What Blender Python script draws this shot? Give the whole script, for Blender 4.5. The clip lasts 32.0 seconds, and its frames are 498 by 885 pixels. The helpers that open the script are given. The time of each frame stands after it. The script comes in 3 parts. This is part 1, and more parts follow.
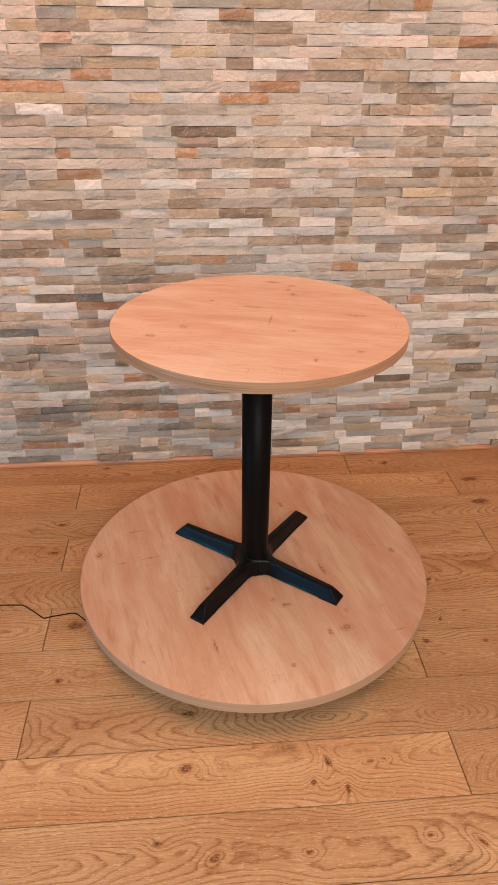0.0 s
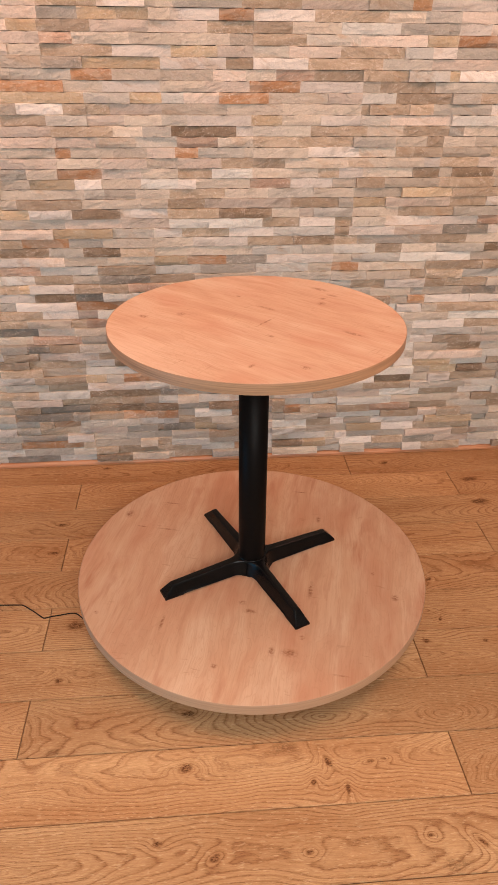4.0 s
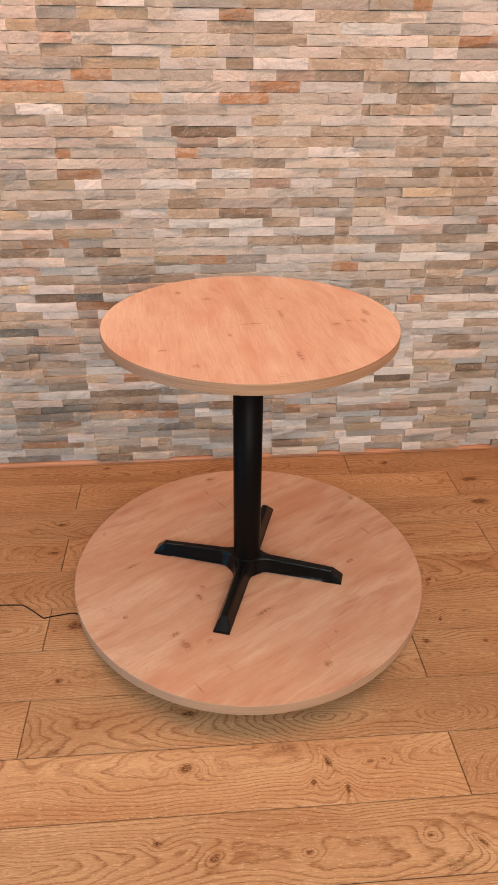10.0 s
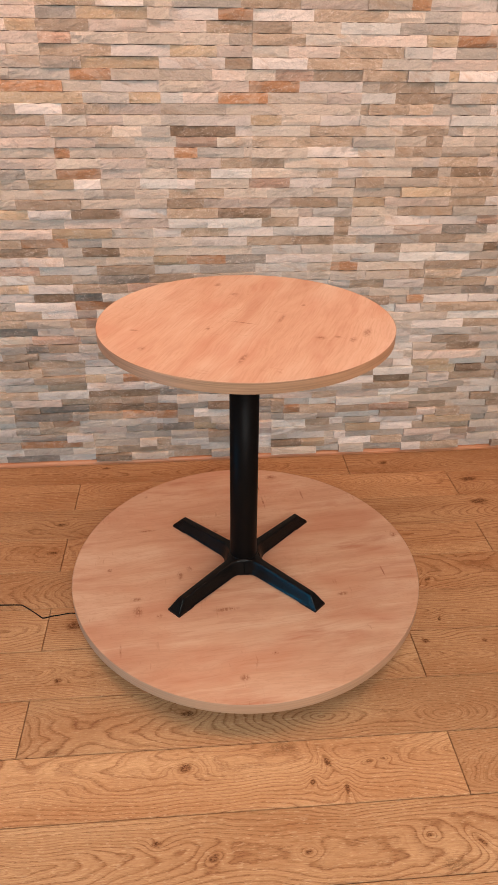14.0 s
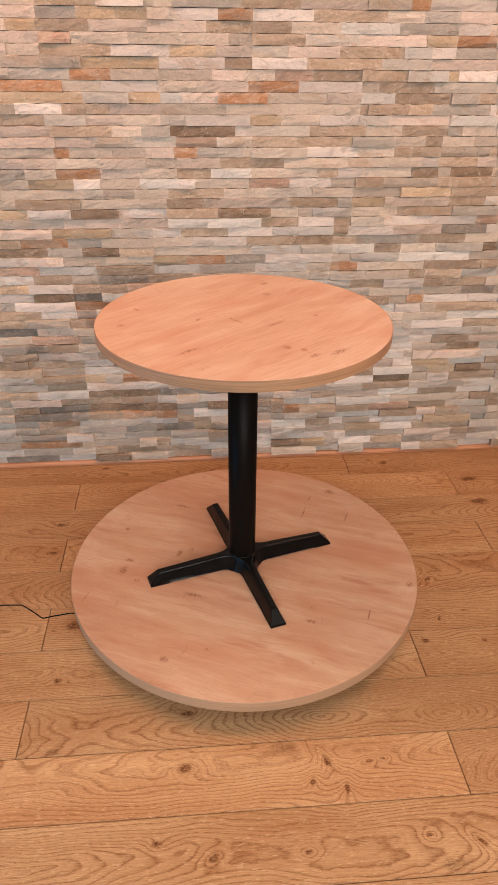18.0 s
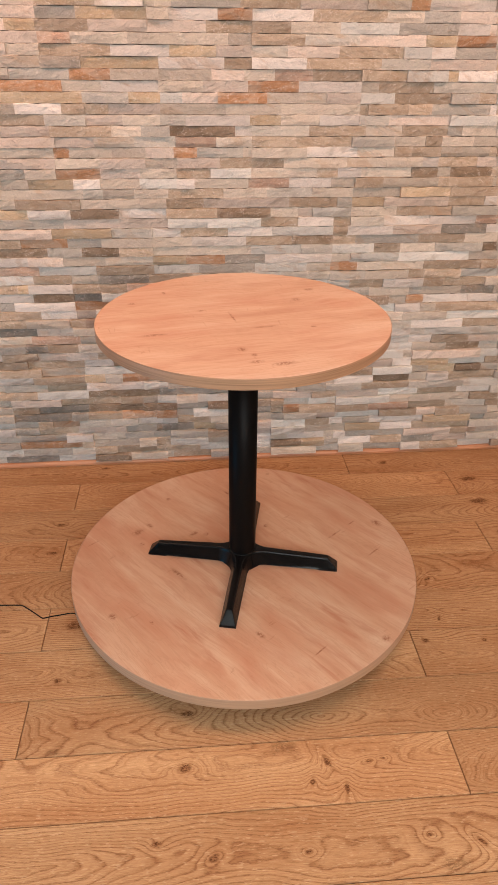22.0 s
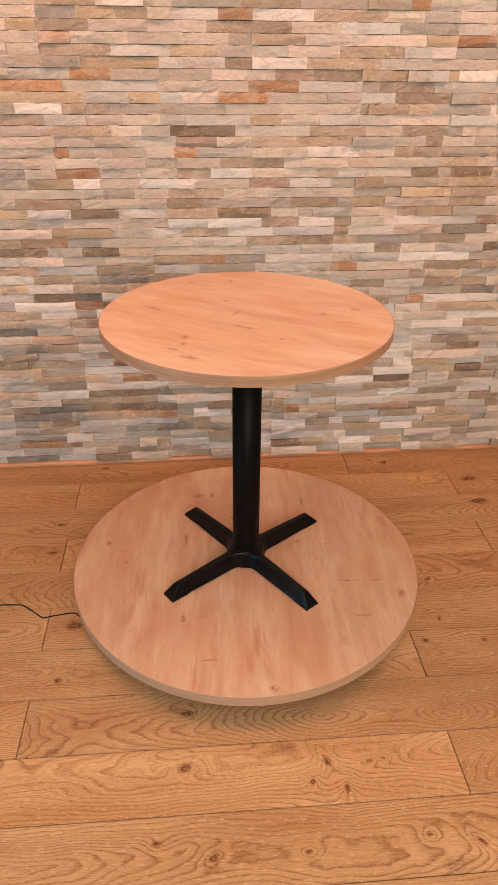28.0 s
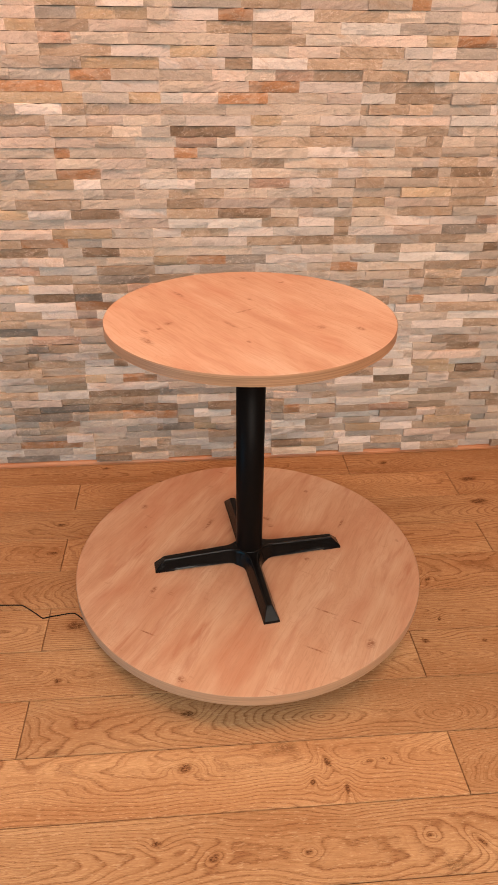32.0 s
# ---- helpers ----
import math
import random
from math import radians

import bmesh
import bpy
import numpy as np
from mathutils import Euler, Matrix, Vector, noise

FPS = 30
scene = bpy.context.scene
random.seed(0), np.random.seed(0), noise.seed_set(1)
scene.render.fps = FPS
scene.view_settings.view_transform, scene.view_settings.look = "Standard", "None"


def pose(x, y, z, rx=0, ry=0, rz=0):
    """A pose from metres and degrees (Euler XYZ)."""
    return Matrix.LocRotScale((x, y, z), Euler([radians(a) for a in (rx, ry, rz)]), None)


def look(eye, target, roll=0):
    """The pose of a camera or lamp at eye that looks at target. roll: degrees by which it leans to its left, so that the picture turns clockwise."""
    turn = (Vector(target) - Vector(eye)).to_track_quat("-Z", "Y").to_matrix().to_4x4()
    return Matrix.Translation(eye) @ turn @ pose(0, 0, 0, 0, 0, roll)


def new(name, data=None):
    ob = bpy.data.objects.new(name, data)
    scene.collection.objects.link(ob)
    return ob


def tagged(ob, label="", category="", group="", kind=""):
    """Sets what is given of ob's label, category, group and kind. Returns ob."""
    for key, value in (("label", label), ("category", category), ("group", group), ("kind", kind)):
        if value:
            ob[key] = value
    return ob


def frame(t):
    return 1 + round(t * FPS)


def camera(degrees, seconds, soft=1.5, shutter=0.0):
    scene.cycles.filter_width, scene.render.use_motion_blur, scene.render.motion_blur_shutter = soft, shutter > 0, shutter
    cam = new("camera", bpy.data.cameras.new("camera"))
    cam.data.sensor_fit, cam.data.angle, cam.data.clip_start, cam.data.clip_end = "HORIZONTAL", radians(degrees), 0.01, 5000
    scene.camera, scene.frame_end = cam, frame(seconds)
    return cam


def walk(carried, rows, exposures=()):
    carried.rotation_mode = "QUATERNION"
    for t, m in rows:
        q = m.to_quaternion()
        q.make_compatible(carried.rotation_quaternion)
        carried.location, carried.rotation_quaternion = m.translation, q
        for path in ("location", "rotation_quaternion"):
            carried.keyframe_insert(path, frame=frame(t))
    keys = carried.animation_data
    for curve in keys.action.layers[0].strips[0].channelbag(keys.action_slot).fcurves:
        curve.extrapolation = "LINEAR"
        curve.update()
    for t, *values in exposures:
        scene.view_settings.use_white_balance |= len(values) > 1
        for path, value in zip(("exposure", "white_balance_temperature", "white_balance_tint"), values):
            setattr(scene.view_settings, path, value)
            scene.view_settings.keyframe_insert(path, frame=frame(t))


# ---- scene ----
cam = camera(40.57, 32.0, soft=0.85)
EYE = pose(0, 0, 1.4075, 90 - 30.7077) @ pose(0, 0, 0, 0, 0, 0.5836)
# the tripod gives a little: tilt, turn and roll in hundredths of a degree
DRIFT = [(0, 0, 0, 0), (10.5, 0, 0, 0), (12, 0, -7, 0), (14, -1, -7, 0), (14.6, -3.2, -7.2, -0.5), (17, -3.2, -7.8, -1), (18.3, -0.5, -8.4, -2.5), (21, -0.2, -9.2, -3.5),
         (22.8, -2.8, -10.5, -5), (24.6, -4.5, -9.5, -6), (25.5, -3, -9, -4.5), (27.5, -5.2, -8, -2.5), (28.5, -0.5, -7.6, -1.5), (30, -0.1, -7, -0.5), (32, 0, -7, -0.5)]
walk(cam, [(t, EYE @ pose(0, 0, 0, a / 100, b / 100, c / 100)) for t, a, b, c in DRIFT], [
    (0.0, 0.03, 6250, 10), (1.2, 0.03, 6250, 10), (1.9, 0.03, 6620, 13), (3.5, 0.03, 6620, 13), (5.5, 0.03, 6250, 10), (16.5, 0.03, 6300, 11),
    (17.0, 0.03, 6550, 13), (18.0, 0.03, 6450, 12), (19.0, 0.03, 6300, 11), (20.0, 0.03, 6250, 10), (25.5, 0.03, 6250, 10), (27.5, 0.03, 6900, 14),
    (28.5, 0.03, 7000, 15), (30.0, 0.03, 7300, 18), (32.0, 0.03, 7250, 17)])

# ---- plan: metres, camera over the origin, stone wall ahead ----
FLOOR_TURN = 4.842          # planks run this many degrees off the x axis
PLANK_W, PLANK_L, PLANK_V0 = 0.1588, 1.377, 0.6711
WALL_TURN = 5.503           # stone wall
WALL_V = 2.2455             # distance of the stones' bed plane
COURSE_H, COURSE_Z0 = 0.03003, 0.0185
AXIS = (0.0057, 1.5309)     # turntable spindle
SPIN = -7.0                 # degrees a second
BOARD_Z, BOARD_R, BOARD_T = 0.0959, 0.4977, 0.0305
TOP_Z, TOP_R, TOP_T = 0.75, 0.3492, 0.025
CEIL = 2.45

# ---- world and light ----
world = bpy.data.worlds.new("room_dark")
scene.world = world
world.use_nodes = True
world.node_tree.nodes["Background"].inputs[0].default_value = (0.9, 0.95, 1.0, 1)
world.node_tree.nodes["Background"].inputs[1].default_value = 0.02


def area(name, eye, target, sx, sy, watts, colour, spread=180):
    lamp = bpy.data.lights.new(name, "AREA")
    lamp.shape, lamp.size, lamp.size_y, lamp.energy, lamp.color, lamp.spread = "RECTANGLE", sx, sy, watts, colour, radians(spread)
    ob = new(name, lamp)
    ob.matrix_basis = look(eye, target)
    return ob


WARM, WHITE, COOL = (1.0, 0.57, 0.395), (1.0, 0.985, 0.93), (0.80, 1.0, 1.02)
# warm recessed ceiling panels along the stone wall, white ones over and behind the camera
area("ceiling_lamp", (-1.1, 1.45, CEIL - 0.02), (-1.1, 1.46, 0), 1.2, 0.4, 25, WARM)
area("ceiling_lamp", (1.3, 1.45, CEIL - 0.02), (1.3, 1.46, 0), 1.2, 0.4, 22, WARM)
# unseen panel added, cone narrowed so its cool light falls mainly on the front floor
area("ceiling_lamp", (0.25, -0.1, CEIL - 0.02), (0.25, -0.09, 0), 2.4, 0.6, 6.8, COOL, 85)
area("ceiling_lamp", (0.1, -1.6, CEIL - 0.02), (0.1, -1.59, 0), 1.8, 0.4, 24, COOL)
# unseen white fill lamp, added high behind the camera for daylight; no window built
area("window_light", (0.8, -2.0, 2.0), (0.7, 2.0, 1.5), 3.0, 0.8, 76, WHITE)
# unseen blue lamp added at the left, for the blue reflections on the legs
area("window_light", (-2.33, -0.05, 0.5), (0, -0.05, 0.5), 1.5, 0.5, 18, (0.0, 0.55, 1.0))


# ---- materials ----
def srgb(r, g, b):
    return tuple((c / 255 / 12.92 if c <= 10 else ((c / 255 + 0.055) / 1.055) ** 2.4) for c in (r, g, b)) + (1,)


class Mat:
    """A small builder for node materials."""

    def __init__(self, name, rough=0.6, metal=0.0, spec=0.5):
        self.m = bpy.data.materials.new(name)
        self.m.use_nodes = True
        self.t = self.m.node_tree
        self.b = self.t.nodes["Principled BSDF"]
        self.b.inputs["Roughness"].default_value = rough
        self.b.inputs["Metallic"].default_value = metal
        self.b.inputs["Specular IOR Level"].default_value = spec
        self._c = None

    def node(self, kind, **props):
        n = self.t.nodes.new("ShaderNode" + kind)
        for key, value in props.items():
            setattr(n, key, value)
        return n

    def put(self, socket, value):
        if isinstance(value, bpy.types.NodeSocket):
            self.t.links.new(value, socket)
        else:
            socket.default_value = value

    def coords(self):
        if not self._c:
            self._c = self.node("TexCoord").outputs["Object"]
        return self._c

    def rnd(self):
        return self.node("ObjectInfo").outputs["Random"]

    def math(self, op, a, b=0.0, clamp=False):
        n = self.node("Math", operation=op, use_clamp=clamp)
        self.put(n.inputs[0], a)
        self.put(n.inputs[1], b)
        return n.outputs[0]

    def vmath(self, op, a, b):
        n = self.node("VectorMath", operation=op)
        self.put(n.inputs[0], a)
        self.put(n.inputs[1], b)
        return n.outputs["Value"] if op in ("DISTANCE", "LENGTH", "DOT_PRODUCT") else n.outputs[0]

    def noise(self, vec, scale, detail=3.0, rough=0.55, dist=0.0):
        n = self.node("TexNoise")
        self.put(n.inputs["Vector"], vec)
        n.inputs["Scale"].default_value, n.inputs["Detail"].default_value = scale, detail
        n.inputs["Roughness"].default_value, n.inputs["Distortion"].default_value = rough, dist
        return n.outputs["Fac"]

    def ramp(self, fac, *stops):
        n = self.node("ValToRGB")
        self.put(n.inputs[0], fac)
        e = n.color_ramp.elements
        for i, (pos, col) in enumerate(stops):
            el = e[i] if i < 2 else e.new(pos)
            el.position, el.color = pos, (col if isinstance(col, tuple) else (col, col, col, 1))
        return n.outputs[0]

    def mix(self, fac, a, b, blend="MIX"):
        n = self.node("Mix", data_type="RGBA", blend_type=blend)
        self.put(n.inputs[0], fac)
        self.put(n.inputs[6], a)
        self.put(n.inputs[7], b)
        return n.outputs[2]

    def turned(self, vec, degrees, scale=(1, 1, 1)):
        n = self.node("Mapping", vector_type="TEXTURE")
        self.put(n.inputs["Vector"], vec)
        n.inputs["Rotation"].default_value = (0, 0, radians(degrees))
        s = self.vmath("MULTIPLY", n.outputs[0], scale)
        return s

    def colour(self, value):
        self.put(self.b.inputs["Base Color"], value)
        return self

    def rough(self, value):
        self.put(self.b.inputs["Roughness"], value)
        return self

    def bump(self, height, strength, distance):
        n = self.node("Bump")
        n.inputs["Strength"].default_value, n.inputs["Distance"].default_value = strength, distance
        self.put(n.inputs["Height"], height)
        self.put(self.b.inputs["Normal"], n.outputs[0])
        return self


def plain(name, colour, rough=0.6, metal=0.0, grain=60, vary=0.06):
    m = Mat(name, rough, metal)
    n = m.noise(m.coords(), grain)
    lo = tuple(c * (1 - vary) for c in colour[:3]) + (1,)
    hi = tuple(min(1, c * (1 + vary)) for c in colour[:3]) + (1,)
    m.colour(m.ramp(n, (0.3, lo), (0.7, hi)))
    m.bump(n, 0.05, 0.001)
    return m.m


def knots(m, p, places, wobble):
    """A field that rises to one round each knot at (x, y, radius, lean, slenderness)."""
    total = None
    for x, y, r, lean, slim in places:
        d = m.turned(m.vmath("SUBTRACT", p, (x, y, 0)), lean, (1 / (r * slim), slim / r, 0))
        q = m.math("MULTIPLY", m.vmath("DOT_PRODUCT", d, d), wobble)
        f = m.math("DIVIDE", 1.0, m.math("ADD", q, 1.0))
        total = f if total is None else m.math("MAXIMUM", total, f)
    return total


def floor_oak():
    """Oak laminate: cathedral grain along x that parts round the knots, fine pores, each plank of its own tone."""
    m = Mat("oak_floor", 0.5, spec=0.04)
    p = m.coords()
    r = m.rnd()
    off = m.node("CombineXYZ")
    m.put(off.inputs[0], m.math("MULTIPLY", r, 9.0))
    m.put(off.inputs[2], m.math("MULTIPLY", r, 31.0))
    q = m.vmath("ADD", p, off.outputs[0])
    swirl = m.noise(m.vmath("MULTIPLY", q, (50, 70, 1)), 1.0, 3.0, 0.6)
    warp = m.node("TexNoise")
    m.put(warp.inputs["Vector"], m.vmath("MULTIPLY", q, (28, 45, 1)))
    warp.inputs["Scale"].default_value, warp.inputs["Detail"].default_value = 1.0, 3.0
    bent = m.vmath("ADD", p, m.vmath("MULTIPLY", m.vmath("SUBTRACT", warp.outputs["Color"], (0.5, 0.5, 0.5)), (0.02, 0.014, 0)))
    k = knots(m, bent, FLOOR_KNOTS, m.ramp(swirl, (0.3, 0.35), (0.7, 1.9)))
    swell = knots(m, p, FLOOR_KNOTS, 0.16)
    # plain-sawn boards: rings round a pith line that dips and rises along the plank
    xyz = m.node("SeparateXYZ")
    m.put(xyz.inputs[0], p)
    lane = m.math("FRACT", m.math("DIVIDE", m.math("SUBTRACT", xyz.outputs[1], PLANK_V0 - 40 * PLANK_W), PLANK_W))
    y = m.math("MULTIPLY", m.math("SUBTRACT", lane, m.math("ADD", 0.25, m.math("MULTIPLY", r, 0.5))), PLANK_W)
    wob = m.noise(m.vmath("MULTIPLY", q, (2.6, 7, 1)), 1.0, 2.0, 0.45)
    y = m.math("ADD", y, m.math("MULTIPLY", m.math("SUBTRACT", wob, 0.5), 0.10))
    dip = m.noise(m.vmath("MULTIPLY", q, (1.15, 0.9, 1)), 1.0, 1.0, 0.4)
    ripple = m.noise(m.vmath("MULTIPLY", q, (10, 13, 1)), 1.0, 2.0, 0.5)
    depth = m.math("ADD", -0.13, m.math("ADD", m.math("MULTIPLY", dip, 0.36), m.math("MULTIPLY", swell, 0.024)))
    depth = m.math("ADD", depth, m.math("MULTIPLY", m.math("SUBTRACT", ripple, 0.5), 0.014))
    radius = m.math("SQRT", m.math("ADD", m.math("MULTIPLY", y, y), m.math("MULTIPLY", depth, depth)))
    jit = m.noise(m.vmath("MULTIPLY", q, (7, 30, 1)), 1.0, 2.0, 0.5)
    radius = m.math("ADD", radius, m.math("MULTIPLY", jit, 0.010))
    rag = m.noise(m.vmath("MULTIPLY", q, (60, 420, 1)), 1.0, 2.0, 0.6)
    radius = m.math("ADD", radius, m.math("MULTIPLY", rag, 0.0009))
    ring = m.math("FRACT", m.math("DIVIDE", radius, 0.0070))
    line = m.ramp(ring, (0.0, 0.25), (0.10, 0.0), (0.58, 0.04), (0.80, 0.55), (0.90, 1.0), (1.0, 0.25))
    thin = m.ramp(m.math("FRACT", m.math("DIVIDE", radius, 0.0026)), (0.0, 0.0), (0.55, 0.0), (0.85, 1.0), (1.0, 0.0))
    heavy = m.noise(m.vmath("MULTIPLY", q, (2.5, 12, 1)), 1.0, 3.0)
    fibre = m.noise(m.vmath("MULTIPLY", q, (22, 640, 1)), 1.0, 3.0, 0.65)
    pores = m.noise(m.vmath("MULTIPLY", q, (85, 820, 1)), 1.0, 2.0, 0.6)
    tone = m.noise(m.vmath("MULTIPLY", q, (1.8, 10, 1)), 1.0, 3.0)
    base = m.ramp(tone, (0.3, srgb(178, 130, 90)), (0.7, srgb(207, 165, 122)))
    c = m.mix(m.math("MULTIPLY", line, m.ramp(heavy, (0.36, 0.22), (0.62, 0.70))), base, srgb(126, 76, 46))
    c = m.mix(m.math("MULTIPLY", thin, m.ramp(heavy, (0.4, 0.40), (0.6, 0.10))), c, srgb(136, 86, 50))
    c = m.mix(m.ramp(fibre, (0.45, 0.0), (0.66, 0.40)), c, srgb(148, 100, 62))
    c = m.mix(m.math("MULTIPLY", m.ramp(pores, (0.52, 0.0), (0.60, 0.5)), m.ramp(line, (0.0, 0.35), (0.6, 1.0))), c, srgb(104, 64, 36))
    flake = m.noise(m.vmath("MULTIPLY", q, (60, 240, 1)), 1.0, 2.0, 0.55)
    c = m.mix(m.ramp(flake, (0.60, 0.0), (0.68, 0.30)), c, srgb(226, 190, 150))
    c = m.mix(m.ramp(k, (0.3, 0.0), (0.75, 0.45)), c, srgb(132, 82, 46))
    split = m.noise(m.vmath("MULTIPLY", q, (140, 330, 1)), 1.0, 3.0, 0.65, 1.0)
    c = m.mix(m.math("MULTIPLY", m.ramp(k, (0.5, 0.0), (0.8, 0.85)), m.ramp(split, (0.40, 0.0), (0.54, 1.0))), c, srgb(80, 44, 24))
    smudge = knots(m, bent, FLOOR_SMUDGES, 1.0)
    c = m.mix(m.math("MULTIPLY", m.ramp(smudge, (0.4, 0.0), (0.7, 0.55)), m.ramp(split, (0.38, 0.1), (0.6, 1.0))), c, srgb(100, 70, 46))
    shade = m.math("ADD", 0.83, m.math("MULTIPLY", r, 0.20))
    mul = m.node("CombineColor")
    for i, f in enumerate((1.0, 0.985, 0.97)):
        m.put(mul.inputs[i], m.math("MULTIPLY", shade, f))
    c = m.mix(1.0, c, mul.outputs[0], "MULTIPLY")
    m.colour(c)
    m.rough(m.ramp(fibre, (0.3, 0.38), (0.7, 0.52)))
    m.bump(m.math("SUBTRACT", fibre, m.math("MULTIPLY", line, 0.5)), 0.15, 0.0006)
    return m.m


def pale_oak(name, turn, places, seed, tint, rosy=0.45):
    """Light melamine oak: soft lengthwise streaks, rosy patches, faint grain and short cracks across the grain."""
    m = Mat(name, 0.55, spec=0.25)
    p = m.coords()
    q = m.vmath("ADD", m.turned(p, turn), (seed, 0, seed * 3))
    sway = m.noise(m.vmath("MULTIPLY", q, (5, 7, 1)), 1.0, 2.0)
    bend = m.node("CombineXYZ")
    m.put(bend.inputs[1], m.math("MULTIPLY", m.math("SUBTRACT", sway, 0.5), 0.035))
    q = m.vmath("ADD", q, bend.outputs[0])
    streak = m.noise(m.vmath("MULTIPLY", q, (3.2, 14, 1)), 1.0, 4.0, 0.55, 0.3)
    patch = m.noise(m.vmath("MULTIPLY", q, (6, 34, 1)), 1.0, 4.0, 0.62, 0.3)
    fine = m.noise(m.vmath("MULTIPLY", q, (12, 230, 1)), 1.0, 3.0, 0.6)
    c = m.ramp(streak, (0.3, srgb(190, 142, 115)), (0.48, srgb(202, 159, 132)), (0.7, srgb(210, 174, 149)))
    spread = m.noise(m.vmath("MULTIPLY", q, (3, 8, 1)), 1.0, 2.0)
    c = m.mix(m.math("MULTIPLY", m.ramp(patch, (0.5, 0.0), (0.7, rosy)), m.ramp(spread, (0.4, 0.1), (0.62, 1.0))), c, srgb(176, 116, 90))
    rings = m.math("FRACT", m.math("MULTIPLY", streak, 22.0))
    figure = m.math("MULTIPLY", m.ramp(rings, (0.68, 0.0), (0.9, 0.24), (1.0, 0.0)), m.ramp(spread, (0.42, 0.9), (0.6, 0.15)))
    c = m.mix(figure, c, srgb(160, 110, 78))
    lane = m.node("TexWhiteNoise", noise_dimensions="2D")
    m.put(lane.inputs["Vector"], m.vmath("FLOOR", m.vmath("MULTIPLY", q, (1.7, 8.5, 0)), (0, 0, 0)))
    c = m.mix(m.math("MULTIPLY", lane.outputs["Value"], 0.16), c, srgb(176, 128, 96))
    soft = m.noise(m.vmath("MULTIPLY", q, (4, 9, 1)), 1.0, 3.0, 0.5)
    c = m.mix(m.ramp(soft, (0.50, 0.0), (0.68, 0.5)), c, srgb(186, 126, 98))
    c = m.mix(m.ramp(fine, (0.48, 0.0), (0.70, 0.26)), c, srgb(166, 118, 88))
    pale = m.noise(m.vmath("MULTIPLY", q, (3, 60, 1)), 1.0, 3.0, 0.6)
    c = m.mix(m.ramp(pale, (0.58, 0.0), (0.72, 0.22)), c, srgb(216, 186, 162))
    crack = m.noise(m.vmath("MULTIPLY", q, (120, 22, 1)), 1.0, 2.0, 0.5, 0.6)
    sparse = m.noise(q, 9.0, 1.0)
    marks = m.math("MULTIPLY", m.ramp(crack, (0.64, 0.0), (0.7, 1.0)), m.ramp(sparse, (0.56, 0.0), (0.64, 0.3)))
    c = m.mix(marks, c, srgb(150, 98, 66))
    spot = None
    for x, y, along, across in places:
        d = m.vmath("MULTIPLY", m.turned(m.vmath("SUBTRACT", p, (x, y, 0)), turn), (1 / along, 1 / across, 0))
        f = m.math("DIVIDE", 1.0, m.math("ADD", m.vmath("DOT_PRODUCT", d, d), 1.0))
        spot = f if spot is None else m.math("MAXIMUM", spot, f)
    rag = m.noise(m.vmath("MULTIPLY", q, (220, 120, 1)), 1.0, 3.0)
    spot = m.math("MULTIPLY", m.ramp(spot, (0.25, 0.0), (0.75, 0.8)), m.ramp(rag, (0.38, 0.15), (0.58, 1.0)))
    c = m.mix(spot, c, srgb(134, 80, 50))
    m.colour(m.mix(1.0, c, tint, "MULTIPLY"))
    m.rough(m.ramp(fine, (0.3, 0.42), (0.7, 0.55)))
    m.bump(fine, 0.06, 0.0004)
    return m.m


def edge_oak(name, tint, low):
    """Edge band with the grain running round the rim."""
    m = Mat(name, 0.5)
    p = m.coords()
    n = m.noise(m.vmath("MULTIPLY", p, (5, 5, 330)), 1.0, 3.0, 0.6)
    w = m.noise(m.vmath("MULTIPLY", p, (2, 2, 90)), 1.0, 2.0)
    c = m.ramp(n, (0.33, tuple(x * low for x in tint[:3]) + (1,)), (0.62, tint))
    c = m.mix(m.ramp(w, (0.4, 0.0), (0.65, 0.4)), c, tuple(x * (low + 0.08) for x in tint[:3]) + (1,))
    m.colour(c)
    return m.m


